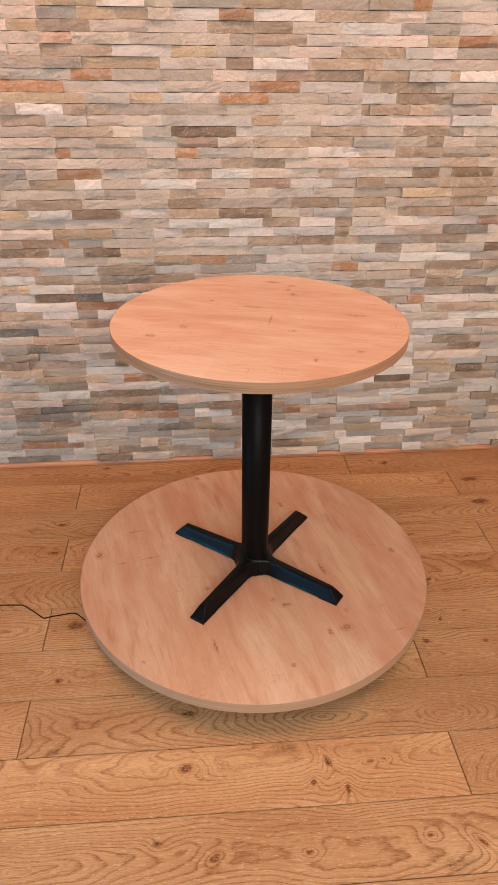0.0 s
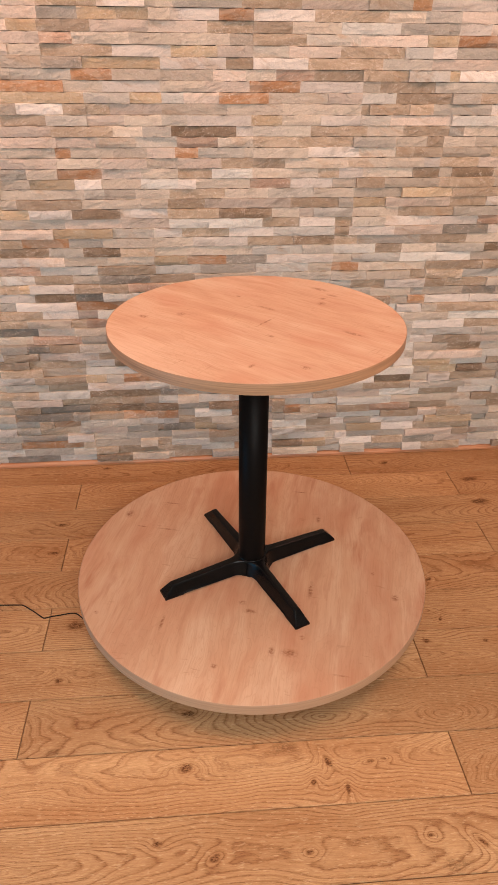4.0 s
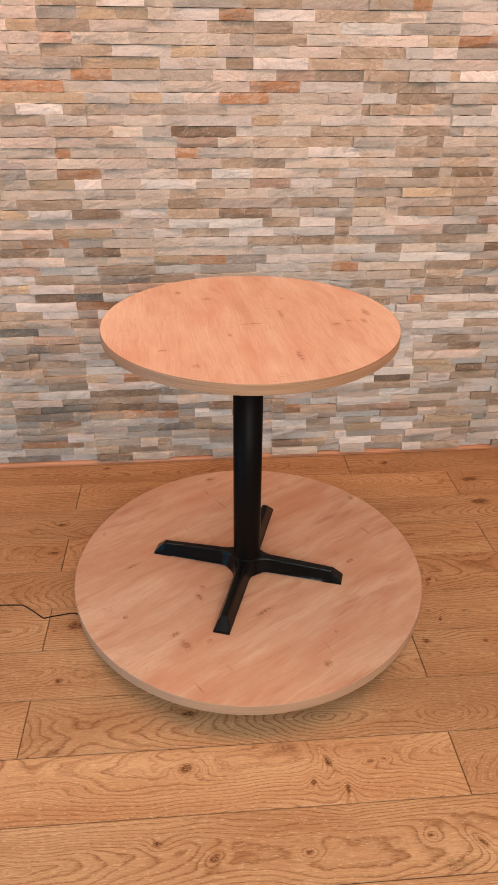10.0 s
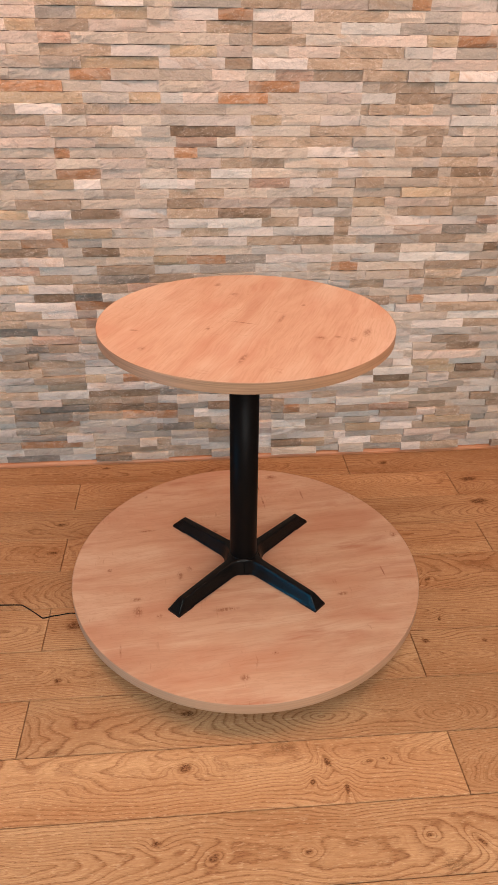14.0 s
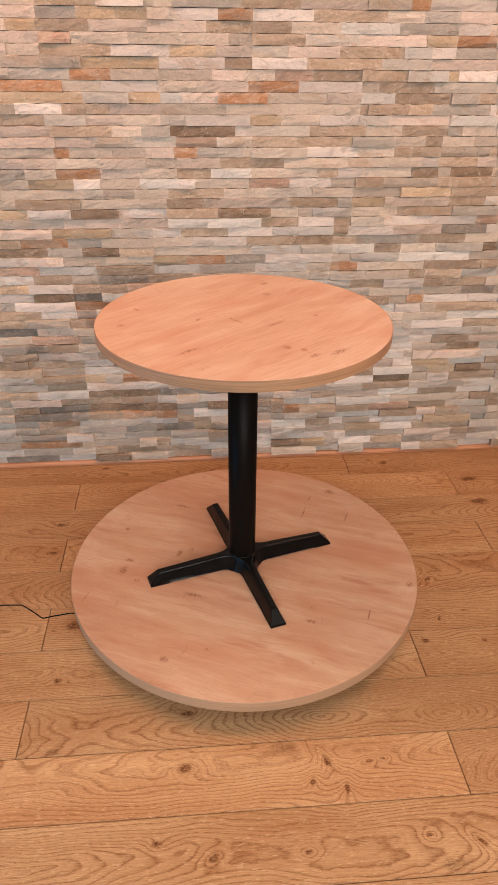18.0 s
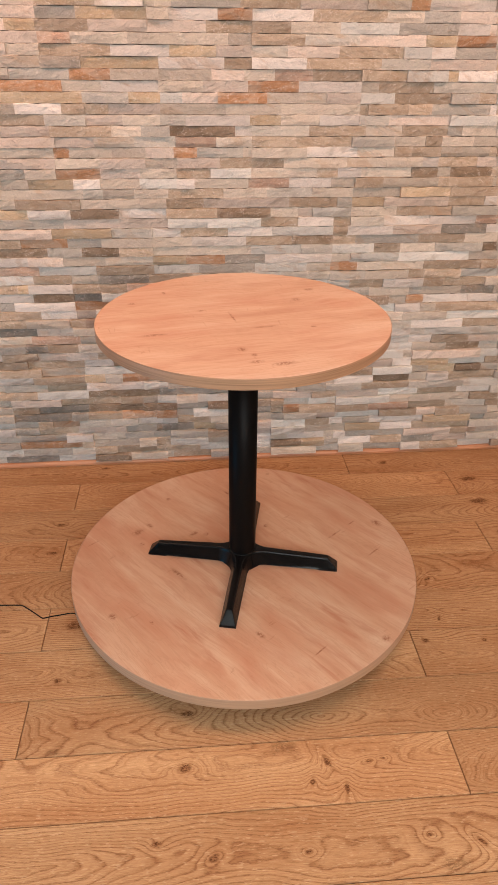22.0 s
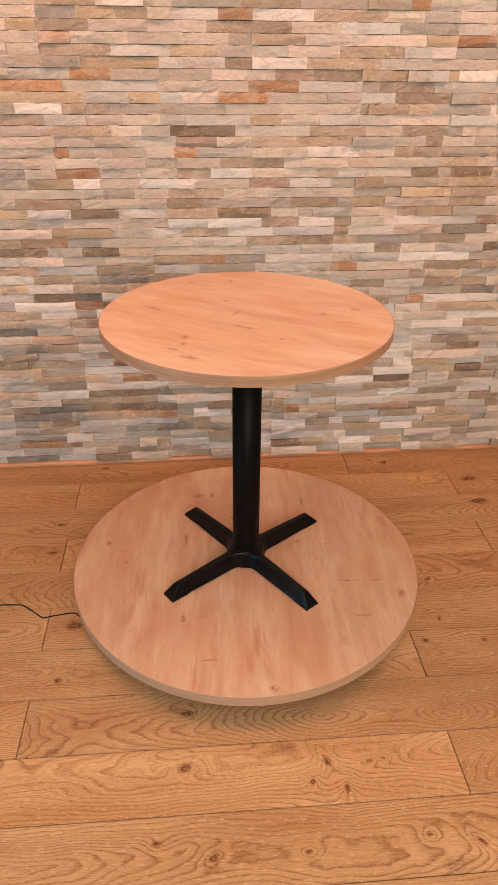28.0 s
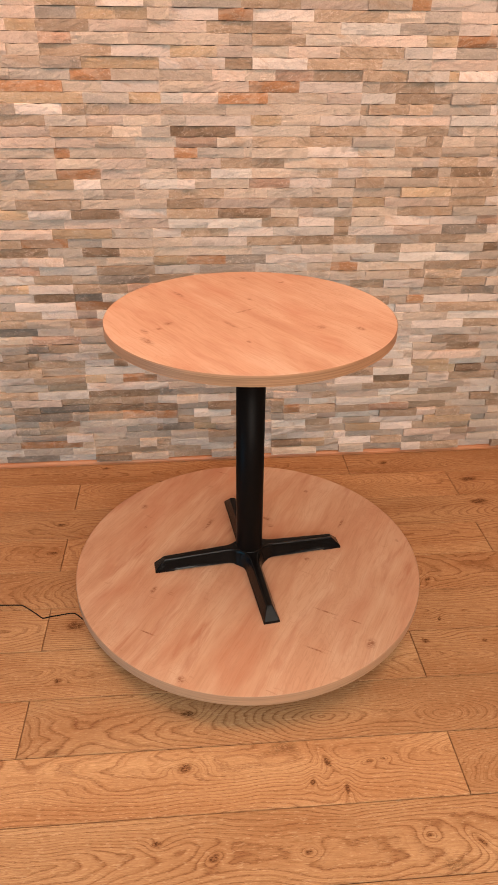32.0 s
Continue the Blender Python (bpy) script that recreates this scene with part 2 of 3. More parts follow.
def stone(name, colour, second, amount, island=False):
    """Split-face quartzite: drifting patches of a second tone, ochre and grey stains, pale crackle, stepped clefts."""
    m = Mat(name, 0.8, spec=0.3)
    p = m.coords()
    r = m.node("NewGeometry").outputs["Random Per Island"] if island else m.rnd()
    off = m.node("CombineXYZ")
    m.put(off.inputs[0], m.math("MULTIPLY", r, 17.0))
    m.put(off.inputs[2], m.math("MULTIPLY", r, 43.0))
    q = m.vmath("ADD", p, off.outputs[0])
    sep = m.node("SeparateXYZ")
    m.put(sep.inputs[0], q)
    lean = m.math("MULTIPLY", m.math("SUBTRACT", r, 0.5), 0.9)
    com = m.node("CombineXYZ")
    m.put(com.inputs[0], sep.outputs[0])
    m.put(com.inputs[1], sep.outputs[1])
    m.put(com.inputs[2], m.math("ADD", sep.outputs[2], m.math("MULTIPLY", sep.outputs[0], lean)))
    slant = com.outputs[0]
    cloud = m.noise(m.vmath("MULTIPLY", slant, (14, 14, 26)), 1.0, 4.0, 0.6, 0.8)
    stain = m.noise(m.vmath("MULTIPLY", m.vmath("ADD", slant, (5, 0, 3)), (10, 10, 22)), 1.0, 3.0, 0.6, 0.6)
    fine = m.noise(m.vmath("MULTIPLY", q, (260, 260, 320)), 1.0, 4.0, 0.7, 0.3)
    scuff = m.noise(m.vmath("MULTIPLY", slant, (75, 75, 95)), 1.0, 5.0, 0.7, 1.5)
    vein = m.noise(m.vmath("MULTIPLY", slant, (22, 22, 60)), 1.0, 4.0, 0.62, 1.8)
    lo = tuple(c * 0.84 for c in colour[:3]) + (1,)
    hi = tuple(min(0.9, c * 1.18) for c in colour[:3]) + (1,)
    c = m.ramp(fine, (0.32, lo), (0.68, hi))
    c = m.mix(m.math("MULTIPLY", m.ramp(cloud, (0.44, 0.0), (0.56, 1.0)), amount), c, second)
    ochre = m.math("MULTIPLY", m.ramp(stain, (0.55, 0.0), (0.66, 0.4)), m.ramp(r, (0.45, 0.0), (0.75, 1.0)))
    c = m.mix(ochre, c, srgb(184, 150, 116))
    slate = m.math("MULTIPLY", m.ramp(stain, (0.34, 0.5), (0.45, 0.0)), m.ramp(r, (0.25, 1.0), (0.6, 0.1)))
    c = m.mix(slate, c, srgb(148, 138, 124))
    c = m.mix(m.ramp(scuff, (0.56, 0.0), (0.68, 0.42)), c, srgb(236, 226, 216))
    c = m.mix(m.ramp(scuff, (0.30, 0.4), (0.42, 0.0)), c, tuple(x * 0.55 for x in colour[:3]) + (1,))
    c = m.mix(m.ramp(vein, (0.62, 0.0), (0.645, 0.55), (0.67, 0.0)), c, srgb(232, 218, 206))
    c = m.mix(m.ramp(vein, (0.36, 0.0), (0.38, 0.45), (0.40, 0.0)), c, tuple(x * 0.5 for x in colour[:3]) + (1,))
    # pale chipped edges, also painting in the light that the top ledges catch
    lit_worn_edge = m.node("NewGeometry").outputs["Pointiness"]
    c = m.mix(m.math("MULTIPLY", m.ramp(lit_worn_edge, (0.55, 0.0), (0.66, 0.6)), m.ramp(scuff, (0.40, 0.1), (0.55, 1.0))), c, srgb(234, 222, 210))
    shade = m.math("ADD", 0.78, m.math("MULTIPLY", m.math("FRACT", m.math("MULTIPLY", r, 7.3)), 0.42))
    mul = m.node("CombineColor")
    for i in range(3):
        m.put(mul.inputs[i], shade)
    m.colour(m.mix(1.0, c, mul.outputs[0], "MULTIPLY"))
    cleft = m.noise(m.vmath("MULTIPLY", slant, (17, 17, 34)), 1.0, 5.0, 0.6, 0.7)
    steps = m.ramp(cleft, (0.37, 0.0), (0.39, 0.3), (0.51, 0.4), (0.525, 0.75), (0.64, 0.85), (0.655, 1.0))
    m.bump(m.math("ADD", m.math("MULTIPLY", steps, 0.8), m.math("ADD", m.math("MULTIPLY", scuff, 0.5), m.math("MULTIPLY", fine, 0.22))), 0.8, 0.0055)
    return m.m


def black_enamel():
    """Black powder coat with a low sheen and fine orange peel."""
    m = Mat("black_powder_coat", 0.22, spec=0.2)
    n = m.noise(m.coords(), 460.0, 1.0)
    d = m.noise(m.coords(), 30.0, 3.0)
    m.colour(m.ramp(d, (0.3, (0.003, 0.003, 0.003, 1)), (0.7, (0.006, 0.005, 0.005, 1))))
    m.rough(m.ramp(d, (0.3, 0.13), (0.7, 0.2)))
    m.bump(n, 0.45, 0.0009)
    return m.m


FLOOR_KNOTS = [(-0.055, 0.939, 0.016, 10, 1.2), (0.269, 0.930, 0.013, -62, 1.7), (0.227, 0.884, 0.008, 70, 1.3), (0.300, 0.863, 0.010, 82, 1.6), (0.196, 0.735, 0.006, 0, 1.2),
               (0.002, 0.738, 0.011, 20, 1.3), (-0.112, 0.774, 0.009, 0, 1.2), (-0.379, 1.205, 0.011, 0, 1.3), (-0.362, 1.392, 0.024, 0, 1.25), (-0.048, 1.079, 0.014, 0, 1.4),
               (0.452, 0.75, 0.006, 0, 1.2), (0.552, 0.731, 0.009, -50, 1.6), (-0.357, 2.202, 0.010, 0, 1.3), (0.714, 2.172, 0.014, 15, 1.5), (1.006, 2.041, 0.026, 0, 1.5),
               (0.994, 1.897, 0.026, 0, 1.5), (0.601, 1.268, 0.010, 0, 1.2), (0.764, 1.257, 0.007, 0, 1.2), (0.667, 1.348, 0.008, 80, 1.4), (0.686, 1.511, 0.009, 30, 1.3),
               (-0.473, 1.857, 0.014, 0, 1.4), (-0.477, 1.711, 0.013, 0, 1.5), (0.395, 0.93, 0.005, 0, 1.5), (0.36, 0.925, 0.006, 10, 1.6)]
FLOOR_SMUDGES = [(0.17, 0.974, 0.022, 2, 1.5), (0.485, 0.688, 0.022, 0, 1.4), (-0.359, 0.999, 0.014, 0, 1.4)]
OAK_FLOOR = floor_oak()
OAK_BOARD = pale_oak("pale_oak_board", -71.4, [
    (0.242, -0.255, 0.010, 0.016), (0.200, -0.272, 0.012, 0.006), (0.088, -0.176, 0.007, 0.014), (0.055, -0.157, 0.006, 0.009), (0.098, -0.381, 0.006, 0.006),
    (-0.270, -0.377, 0.004, 0.005), (-0.456, 0.020, 0.014, 0.010), (-0.095, -0.324, 0.022, 0.004), (0.381, -0.260, 0.0022, 0.016), (0.198, -0.022, 0.026, 0.006),
    (0.415, 0.060, 0.010, 0.008), (-0.198, 0.433, 0.008, 0.009), (0.089, 0.285, 0.012, 0.006), (0.250, -0.194, 0.006, 0.006), (0.328, 0.124, 0.006, 0.004),
    (-0.022, 0.397, 0.002, 0.02), (-0.130, -0.116, 0.006, 0.007), (-0.305, 0.012, 0.0024, 0.026), (-0.368, 0.134, 0.0024, 0.022), (-0.383, -0.014, 0.002, 0.012)],
    3.1, (0.95, 0.96, 0.92, 1), 0.85)
OAK_TOP = pale_oak("pale_oak_tabletop", -10.0, [
    (0.026, -0.007, 0.0026, 0.026), (0.089, 0.181, 0.008, 0.009), (0.078, 0.218, 0.005, 0.006), (-0.017, 0.083, 0.022, 0.004), (-0.174, -0.056, 0.008, 0.008),
    (-0.244, -0.113, 0.010, 0.008), (0.115, -0.240, 0.004, 0.008), (0.215, -0.194, 0.009, 0.006), (0.040, 0.283, 0.020, 0.008), (0.088, 0.252, 0.012, 0.006),
    (0.078, -0.077, 0.006, 0.004), (0.233, 0.027, 0.024, 0.005), (-0.119, 0.127, 0.006, 0.004)], 7.7, (1.07, 1.17, 1.23, 1), 0.42)
EDGE_TOP = edge_oak("oak_edge_band", srgb(186, 143, 110), 0.58)
EDGE_BOARD = edge_oak("oak_edge_band_board", srgb(188, 151, 122), 0.8)
BLACK = black_enamel()
SATIN = plain("black_satin_tube", (0.0065, 0.005, 0.0045, 1), 0.38, 0, 200, 0.1)
SATIN.node_tree.nodes["Principled BSDF"].inputs["Specular IOR Level"].default_value = 0.05
RUBBER = plain("black_rubber", (0.006, 0.006, 0.006, 1), 0.7)
RUBBER.node_tree.nodes["Principled BSDF"].inputs["Specular IOR Level"].default_value = 0.15
PLASTER = plain("white_plaster", srgb(226, 218, 206), 0.85, 0, 40, 0.03)
PAINT = plain("taupe_paint", srgb(128, 118, 108), 0.8, 0, 40, 0.04)
MORTAR = plain("grey_mortar", srgb(122, 108, 96), 0.95, 0, 120, 0.15)
STONES = {
    "w": ((217, 208, 199), (227, 217, 207), 0.5), "p": ((208, 191, 177), (204, 192, 180), 0.5), "b": ((196, 183, 168), (204, 192, 175), 0.5),
    "y": ((192, 173, 147), (196, 168, 134), 0.45), "t": ((173, 153, 131), (192, 174, 154), 0.6), "o": ((180, 136, 101), (190, 162, 138), 0.85),
    "r": ((184, 154, 134), (196, 175, 157), 0.55), "k": ((136, 116, 95), (166, 146, 126), 0.55), "g": ((184, 177, 167), (190, 182, 168), 0.55),
    "d": ((138, 131, 121), (168, 159, 148), 0.55), "c": ((208, 205, 197), (213, 208, 200), 0.5)}
STONE_MATS = {k: stone("quartzite_" + n, srgb(*STONES[k][0]), srgb(*STONES[k][1]), STONES[k][2]) for k, n in
              (("w", "white"), ("p", "pink"), ("b", "beige"), ("y", "honey"), ("t", "tan"), ("o", "rust"), ("r", "red"), ("k", "brown"), ("g", "grey"), ("d", "slate"), ("c", "silver"))}
STONE_REST = {k: stone("quartzite_rest_" + k, srgb(*STONES[k][0]), srgb(*STONES[k][1]), STONES[k][2], True) for k in "wpbtgck"}


# ---- mesh helpers ----
def part(name, bm, material, parent=None, label=""):
    me = bpy.data.meshes.new(name)
    bm.to_mesh(me)
    bm.free()
    for mat in (material if isinstance(material, (list, tuple)) else [material]):
        me.materials.append(mat)
    ob = new(name, me)
    if parent:
        ob.parent = parent
    if label:
        ob["label"] = label
    return ob


def box(bm, x0, x1, y0, y1, z0, z1, bevel=0.0):
    vs = [bm.verts.new((x, y, z)) for x in (x0, x1) for y in (y0, y1) for z in (z0, z1)]
    fs = [bm.faces.new([vs[i] for i in f]) for f in ((0, 1, 3, 2), (4, 6, 7, 5), (0, 4, 5, 1), (2, 3, 7, 6), (0, 2, 6, 4), (1, 5, 7, 3))]
    if bevel:
        bmesh.ops.bevel(bm, geom=list({e for f in fs for e in f.edges}), offset=bevel, segments=2, affect="EDGES", profile=0.6)


def lathe(bm, profile, n=96, smooth=True, caps=True):
    rings = []
    for r, z in profile:
        rings.append([bm.verts.new((r * math.cos(2 * math.pi * i / n), r * math.sin(2 * math.pi * i / n), z)) for i in range(n)])
    for a, b in zip(rings, rings[1:]):
        for i in range(n):
            f = bm.faces.new((a[i], a[(i + 1) % n], b[(i + 1) % n], b[i]))
            f.smooth = smooth
    if caps:
        bm.faces.new(list(reversed(rings[0])))
        bm.faces.new(rings[-1])


def empty(name, m, parent=None):
    ob = new(name)
    ob.empty_display_size = 0.1
    ob.matrix_basis = m
    if parent:
        ob.parent = parent
    return ob


# ---- room shell ----
X0, X1, V0 = -2.4, 2.6, -2.2
WALL_FRAME = pose(0, 0, 0, 0, 0, WALL_TURN)
FLOOR_FRAME = pose(0, 0, 0, 0, 0, FLOOR_TURN)

bm = bmesh.new()
box(bm, X0 - 0.2, X1 + 0.2, V0 - 0.2, WALL_V + 0.18, -0.12, -0.012)
subfloor = tagged(part("subfloor", bm, MORTAR), "grey screed under the laminate planks", "subfloor", kind="structure")
subfloor.matrix_basis = FLOOR_FRAME

bm = bmesh.new()
box(bm, X0 - 0.2, X1 + 0.2, V0 - 0.3, WALL_V + 0.18, CEIL, CEIL + 0.1)
ceiling = tagged(part("ceiling", bm, PLASTER), "plain white plastered ceiling", "ceiling", kind="structure")
ceiling.matrix_basis = WALL_FRAME
for nm, dims in (("wall_left", (X0 - 0.12, X0, V0, WALL_V)), ("wall_right", (X1, X1 + 0.12, V0, WALL_V)), ("wall_front", (X0 - 0.12, X1 + 0.12, V0 - 0.12, V0))):
    bm = bmesh.new()
    box(bm, *dims, -0.012, CEIL)
    w = tagged(part(nm, bm, PAINT), "plain taupe painted wall", "wall", kind="structure")
    w.matrix_basis = WALL_FRAME

wall = tagged(empty("wall_back", WALL_FRAME), "wall clad in split-face quartzite strips of beige, grey and rust", "wall", kind="structure")
bm = bmesh.new()
box(bm, X0 - 0.12, X1 + 0.12, WALL_V + 0.002, WALL_V + 0.15, -0.012, CEIL)
part("backing", bm, MORTAR, wall)

# trim along the foot of the wall
def trim_wood():
    m = Mat("oak_trim", 0.4)
    q = m.vmath("MULTIPLY", m.coords(), (6, 160, 160))
    n = m.noise(q, 1.0, 3.0)
    m.colour(m.ramp(n, (0.3, srgb(170, 112, 76)), (0.7, srgb(198, 144, 106))))
    return m.m


TRIM = trim_wood()
trim = tagged(empty("trim", WALL_FRAME), "narrow oak quadrant bead along the foot of the stone wall", "trim", kind="structure")
for a, b in ((X0, -0.0735), (-0.0725, 1.99), (1.991, X1)):
    bm = bmesh.new()
    prof = [(WALL_V - 0.0115, 0.0), (WALL_V - 0.0115, 0.0022), (WALL_V - 0.0142, 0.0028), (WALL_V - 0.0135, 0.009), (WALL_V - 0.0105, 0.0135), (WALL_V - 0.006, 0.0165), (WALL_V + 0.001, 0.0178), (WALL_V + 0.001, 0.0)]
    ends = [[bm.verts.new((u, y, z)) for y, z in prof] for u in (a, b)]
    for i in range(len(prof)):
        j = (i + 1) % len(prof)
        bm.faces.new((ends[0][i], ends[0][j], ends[1][j], ends[1][i]))
    bm.faces.new(list(reversed(ends[0])))
    bm.faces.new(ends[1])
    bmesh.ops.recalc_face_normals(bm, faces=bm.faces)
    part("bead", bm, TRIM, trim)

# ---- turntable ----
turntable = tagged(empty("turntable_platform", pose(AXIS[0], AXIS[1], BOARD_Z - BOARD_T)),
                   "large round pale oak board turning just above the floor", "turntable")
OFF_B = (0.0109, -0.0076)
bm = bmesh.new()
lathe(bm, [(BOARD_R - 0.002, 0.0), (BOARD_R - 0.0006, 0.0006), (BOARD_R - 0.0006, BOARD_T - 0.001), (BOARD_R - 0.0014, BOARD_T), (0.0005, BOARD_T)], 160, False)
board = part("board", bm, OAK_BOARD, turntable)
board.location = (*OFF_B, 0)
bm = bmesh.new()
lathe(bm, [(BOARD_R - 0.0008, 0.0002), (BOARD_R, 0.0009), (BOARD_R, 0.0012), (BOARD_R, BOARD_T - 0.0012), (BOARD_R, BOARD_T - 0.0009), (BOARD_R - 0.0008, BOARD_T - 0.0002)], 160, True, False)
rim = part("edge_band", bm, EDGE_BOARD, turntable, "pale oak edge band")
rim.location = (*OFF_B, 0)

base = tagged(empty("motor_unit", pose(*AXIS, 0)), "low black motor base under the round oak board", "motor")
bm = bmesh.new()
lathe(bm, [(0.215, 0.0), (0.22, 0.004), (0.22, 0.032), (0.212, 0.037), (0.06, 0.037)], 64)
part("housing", bm, RUBBER, base)
bm = bmesh.new()
lathe(bm, [(0.06, 0.0372), (0.06, BOARD_Z - BOARD_T - 0.0005)], 48)
part("spindle", bm, BLACK, base)

# ---- table ----
OFF_T = (0.0157, -0.0113)      # tabletop centre off the spindle
OFF_C = (0.0140, -0.0145)      # column centre off the spindle
LEG0 = -123.2
table = tagged(empty("pedestal_table", pose(AXIS[0], AXIS[1], BOARD_Z)), "round oak-topped pedestal table on a black cross base", "table")
bm = bmesh.new()
lathe(bm, [(TOP_R - 0.002, TOP_Z - TOP_T), (TOP_R - 0.0006, TOP_Z - TOP_T + 0.0006), (TOP_R - 0.0006, TOP_Z - 0.001), (TOP_R - 0.0014, TOP_Z), (0.0005, TOP_Z)], 160, False)
top = part("tabletop", bm, OAK_TOP, table, "pale knotty oak round top")
top.location = (*OFF_T, 0)
bm = bmesh.new()
lathe(bm, [(TOP_R - 0.0008, TOP_Z - TOP_T + 0.0002), (TOP_R, TOP_Z - TOP_T + 0.0009), (TOP_R, TOP_Z - TOP_T + 0.0012), (TOP_R, TOP_Z - 0.0012), (TOP_R, TOP_Z - 0.0009), (TOP_R - 0.0008, TOP_Z - 0.0002)], 160, True, False)
rim = part("edge_band", bm, EDGE_TOP, table, "striped oak edge band")
rim.location = (*OFF_T, 0)
bm = bmesh.new()
lathe(bm, [(0.0375, 0.038), (0.038, 0.04), (0.038, TOP_Z - TOP_T - 0.006)], 64)
col = part("column", bm, SATIN, table)
col.location = (*OFF_C, 0)
bm = bmesh.new()
lathe(bm, [(0.0412, 0.0435), (0.0412, 0.0452), (0.0402, 0.0464), (0.0382, 0.0464)], 64, True, False)
collar = part("collar", bm, BLACK, table)
collar.location = (*OFF_C, 0)
bm = bmesh.new()
box(bm, -0.11, 0.11, -0.11, 0.11, TOP_Z - TOP_T - 0.006, TOP_Z - TOP_T - 0.0002, 0.002)
plate = part("mounting_plate", bm, BLACK, table)
plate.location = (*OFF_C, 0)


ARM, FILLET, REACH = 0.0240, 0.050, 0.279
LEVELS = [(0.0, 0.0), (0.0, 0.08), (0.0004, 0.10), (0.0040, 0.34), (0.0076, 0.58), (0.0112, 0.82), (0.0122, 0.88), (0.0134, 0.945), (0.0152, 0.988), (0.017, 1.0)]


def half(r, inset):
    """Half width of an arm at r from the hub's middle, its outline inset."""
    big = FILLET + inset
    corner = ARM + FILLET - big / math.sqrt(2)
    if r <= corner:
        return r
    if r < ARM + FILLET:
        return ARM + FILLET - math.sqrt(max(0.0, big ** 2 - (ARM + FILLET - r) ** 2))
    return ARM - inset


def arm_rows(bm, steps, turn=0.0):
    c, s = math.cos(radians(turn)), math.sin(radians(turn))
    rows, inside = [], {}
    for r in steps:
        h = 0.044 - 0.008 * max(0.0, min(1.0, (r - 0.045) / 0.2))
        low = 0.0 if r > 0.225 or r < 0.05 else 0.0035
        slim = 0.0018 * max(0.0, min(1.0, (r - 0.1) / 0.15))
        prof = [(max(0.0004, half(r, d) - slim), max(low, f * h) if f else low) for d, f in LEVELS]
        if r > 0.2495:
            f = min(1.0, (r - 0.2495) / (REACH - 0.0015 - 0.2495))
            w = ARM - slim
            prof = [(x + (w - x) * f * 0.8, min(z, z + (0.0042 + 0.0003 * i - z) * f) if i > 1 else z) for i, (x, z) in enumerate(prof)]
        if r == REACH:
            prof = [(x - 0.001, 0.0 if i == 0 else 0.0015 + 0.0002 * i) for i, (x, z) in enumerate(prof)]
        pts = [(r, -x, z) for x, z in prof] + [(r, x, z) for x, z in reversed(prof)]
        rows.append([bm.verts.new((x * c - y * s, x * s + y * c, z)) for x, y, z in pts])
        inside.update((v, abs(abs(y) - r) < 1e-6 and abs(y) > 0) for v, (x, y, z) in zip(rows[-1], pts))
    for A, B in zip(rows, rows[1:]):
        for i in range(len(A) - 1):
            if i == len(A) // 2 - 1 or not all(inside[v] for v in (A[i], A[i + 1], B[i + 1], B[i])):
                bm.faces.new((A[i], A[i + 1], B[i + 1], B[i]))
    return rows


def finish(bm):
    bmesh.ops.remove_doubles(bm, verts=bm.verts, dist=0.00008)
    bmesh.ops.recalc_face_normals(bm, faces=bm.faces)
    for f in bm.faces:
        f.smooth = True
    for e in bm.edges:
        if len(e.link_faces) == 2 and e.calc_face_angle() > radians(38):
            e.smooth = False


SPLIT = ARM + FILLET + 0.012
inner = ARM + FILLET - (FILLET + 0.017) / math.sqrt(2)
# the hub, where the four arms run together
bm = bmesh.new()
corners = [ARM + FILLET - (FILLET + d) / math.sqrt(2) for d, f in LEVELS]
hub_steps = sorted({round(inner + (ARM + FILLET - inner) * j / 22, 6) for j in range(23)} | {round(c, 6) for c in corners})
for i in range(4):
    arm_rows(bm, [0.0005, inner * 0.6] + hub_steps + [ARM + FILLET + 0.003, SPLIT], 90 * i)
finish(bm)
hub = part("hub", bm, BLACK, table)
hub.matrix_basis = pose(OFF_C[0], OFF_C[1], 0, 0, 0, LEG0)
bm = bmesh.new()
rows = arm_rows(bm, [SPLIT, 0.1, 0.15, 0.2, 0.221, 0.227, 0.24, 0.249, 0.2496, REACH - 0.0015, REACH])
bm.faces.new(rows[-1])
finish(bm)
for f in bm.faces:
    if f.calc_center_median().x > 0.253:
        f.smooth = False
sharp = [e for e in bm.edges if len(e.link_faces) == 2 and e.calc_face_angle() > radians(38) and min(v.co.z for v in e.verts) > 0.004]
bmesh.ops.bevel(bm, geom=sharp, offset=0.0009, segments=2, affect="EDGES", profile=0.5, clamp_overlap=True)
leg = part("leg", bm, BLACK, table)
leg.matrix_basis = pose(OFF_C[0], OFF_C[1], 0, 0, 0, LEG0)
for i in range(1, 4):
    ob = new("leg", leg.data)
    ob.parent = table
    ob.matrix_basis = pose(OFF_C[0], OFF_C[1], 0, 0, 0, LEG0 + 90 * i)

# ---- cable ----
cu = bpy.data.curves.new("power_cable", "CURVE")
cu.dimensions, cu.bevel_depth, cu.bevel_resolution, cu.resolution_u = "3D", 0.0016, 3, 6
sp = cu.splines.new("NURBS")
CABLE = [(-1.6, 1.30), (-1.2, 1.40), (-0.9, 1.428), (-0.715, 1.431), (-0.66, 1.433), (-0.648, 1.432), (-0.622, 1.415), (-0.598, 1.398), (-0.58, 1.384), (-0.574, 1.381), (-0.552, 1.390), (-0.535, 1.393),
         (-0.51, 1.401), (-0.49, 1.403), (-0.475, 1.392), (-0.454, 1.371), (-0.38, 1.36), (-0.24, 1.42), (-0.2, 1.45)]
sp.points.add(len(CABLE) - 1)
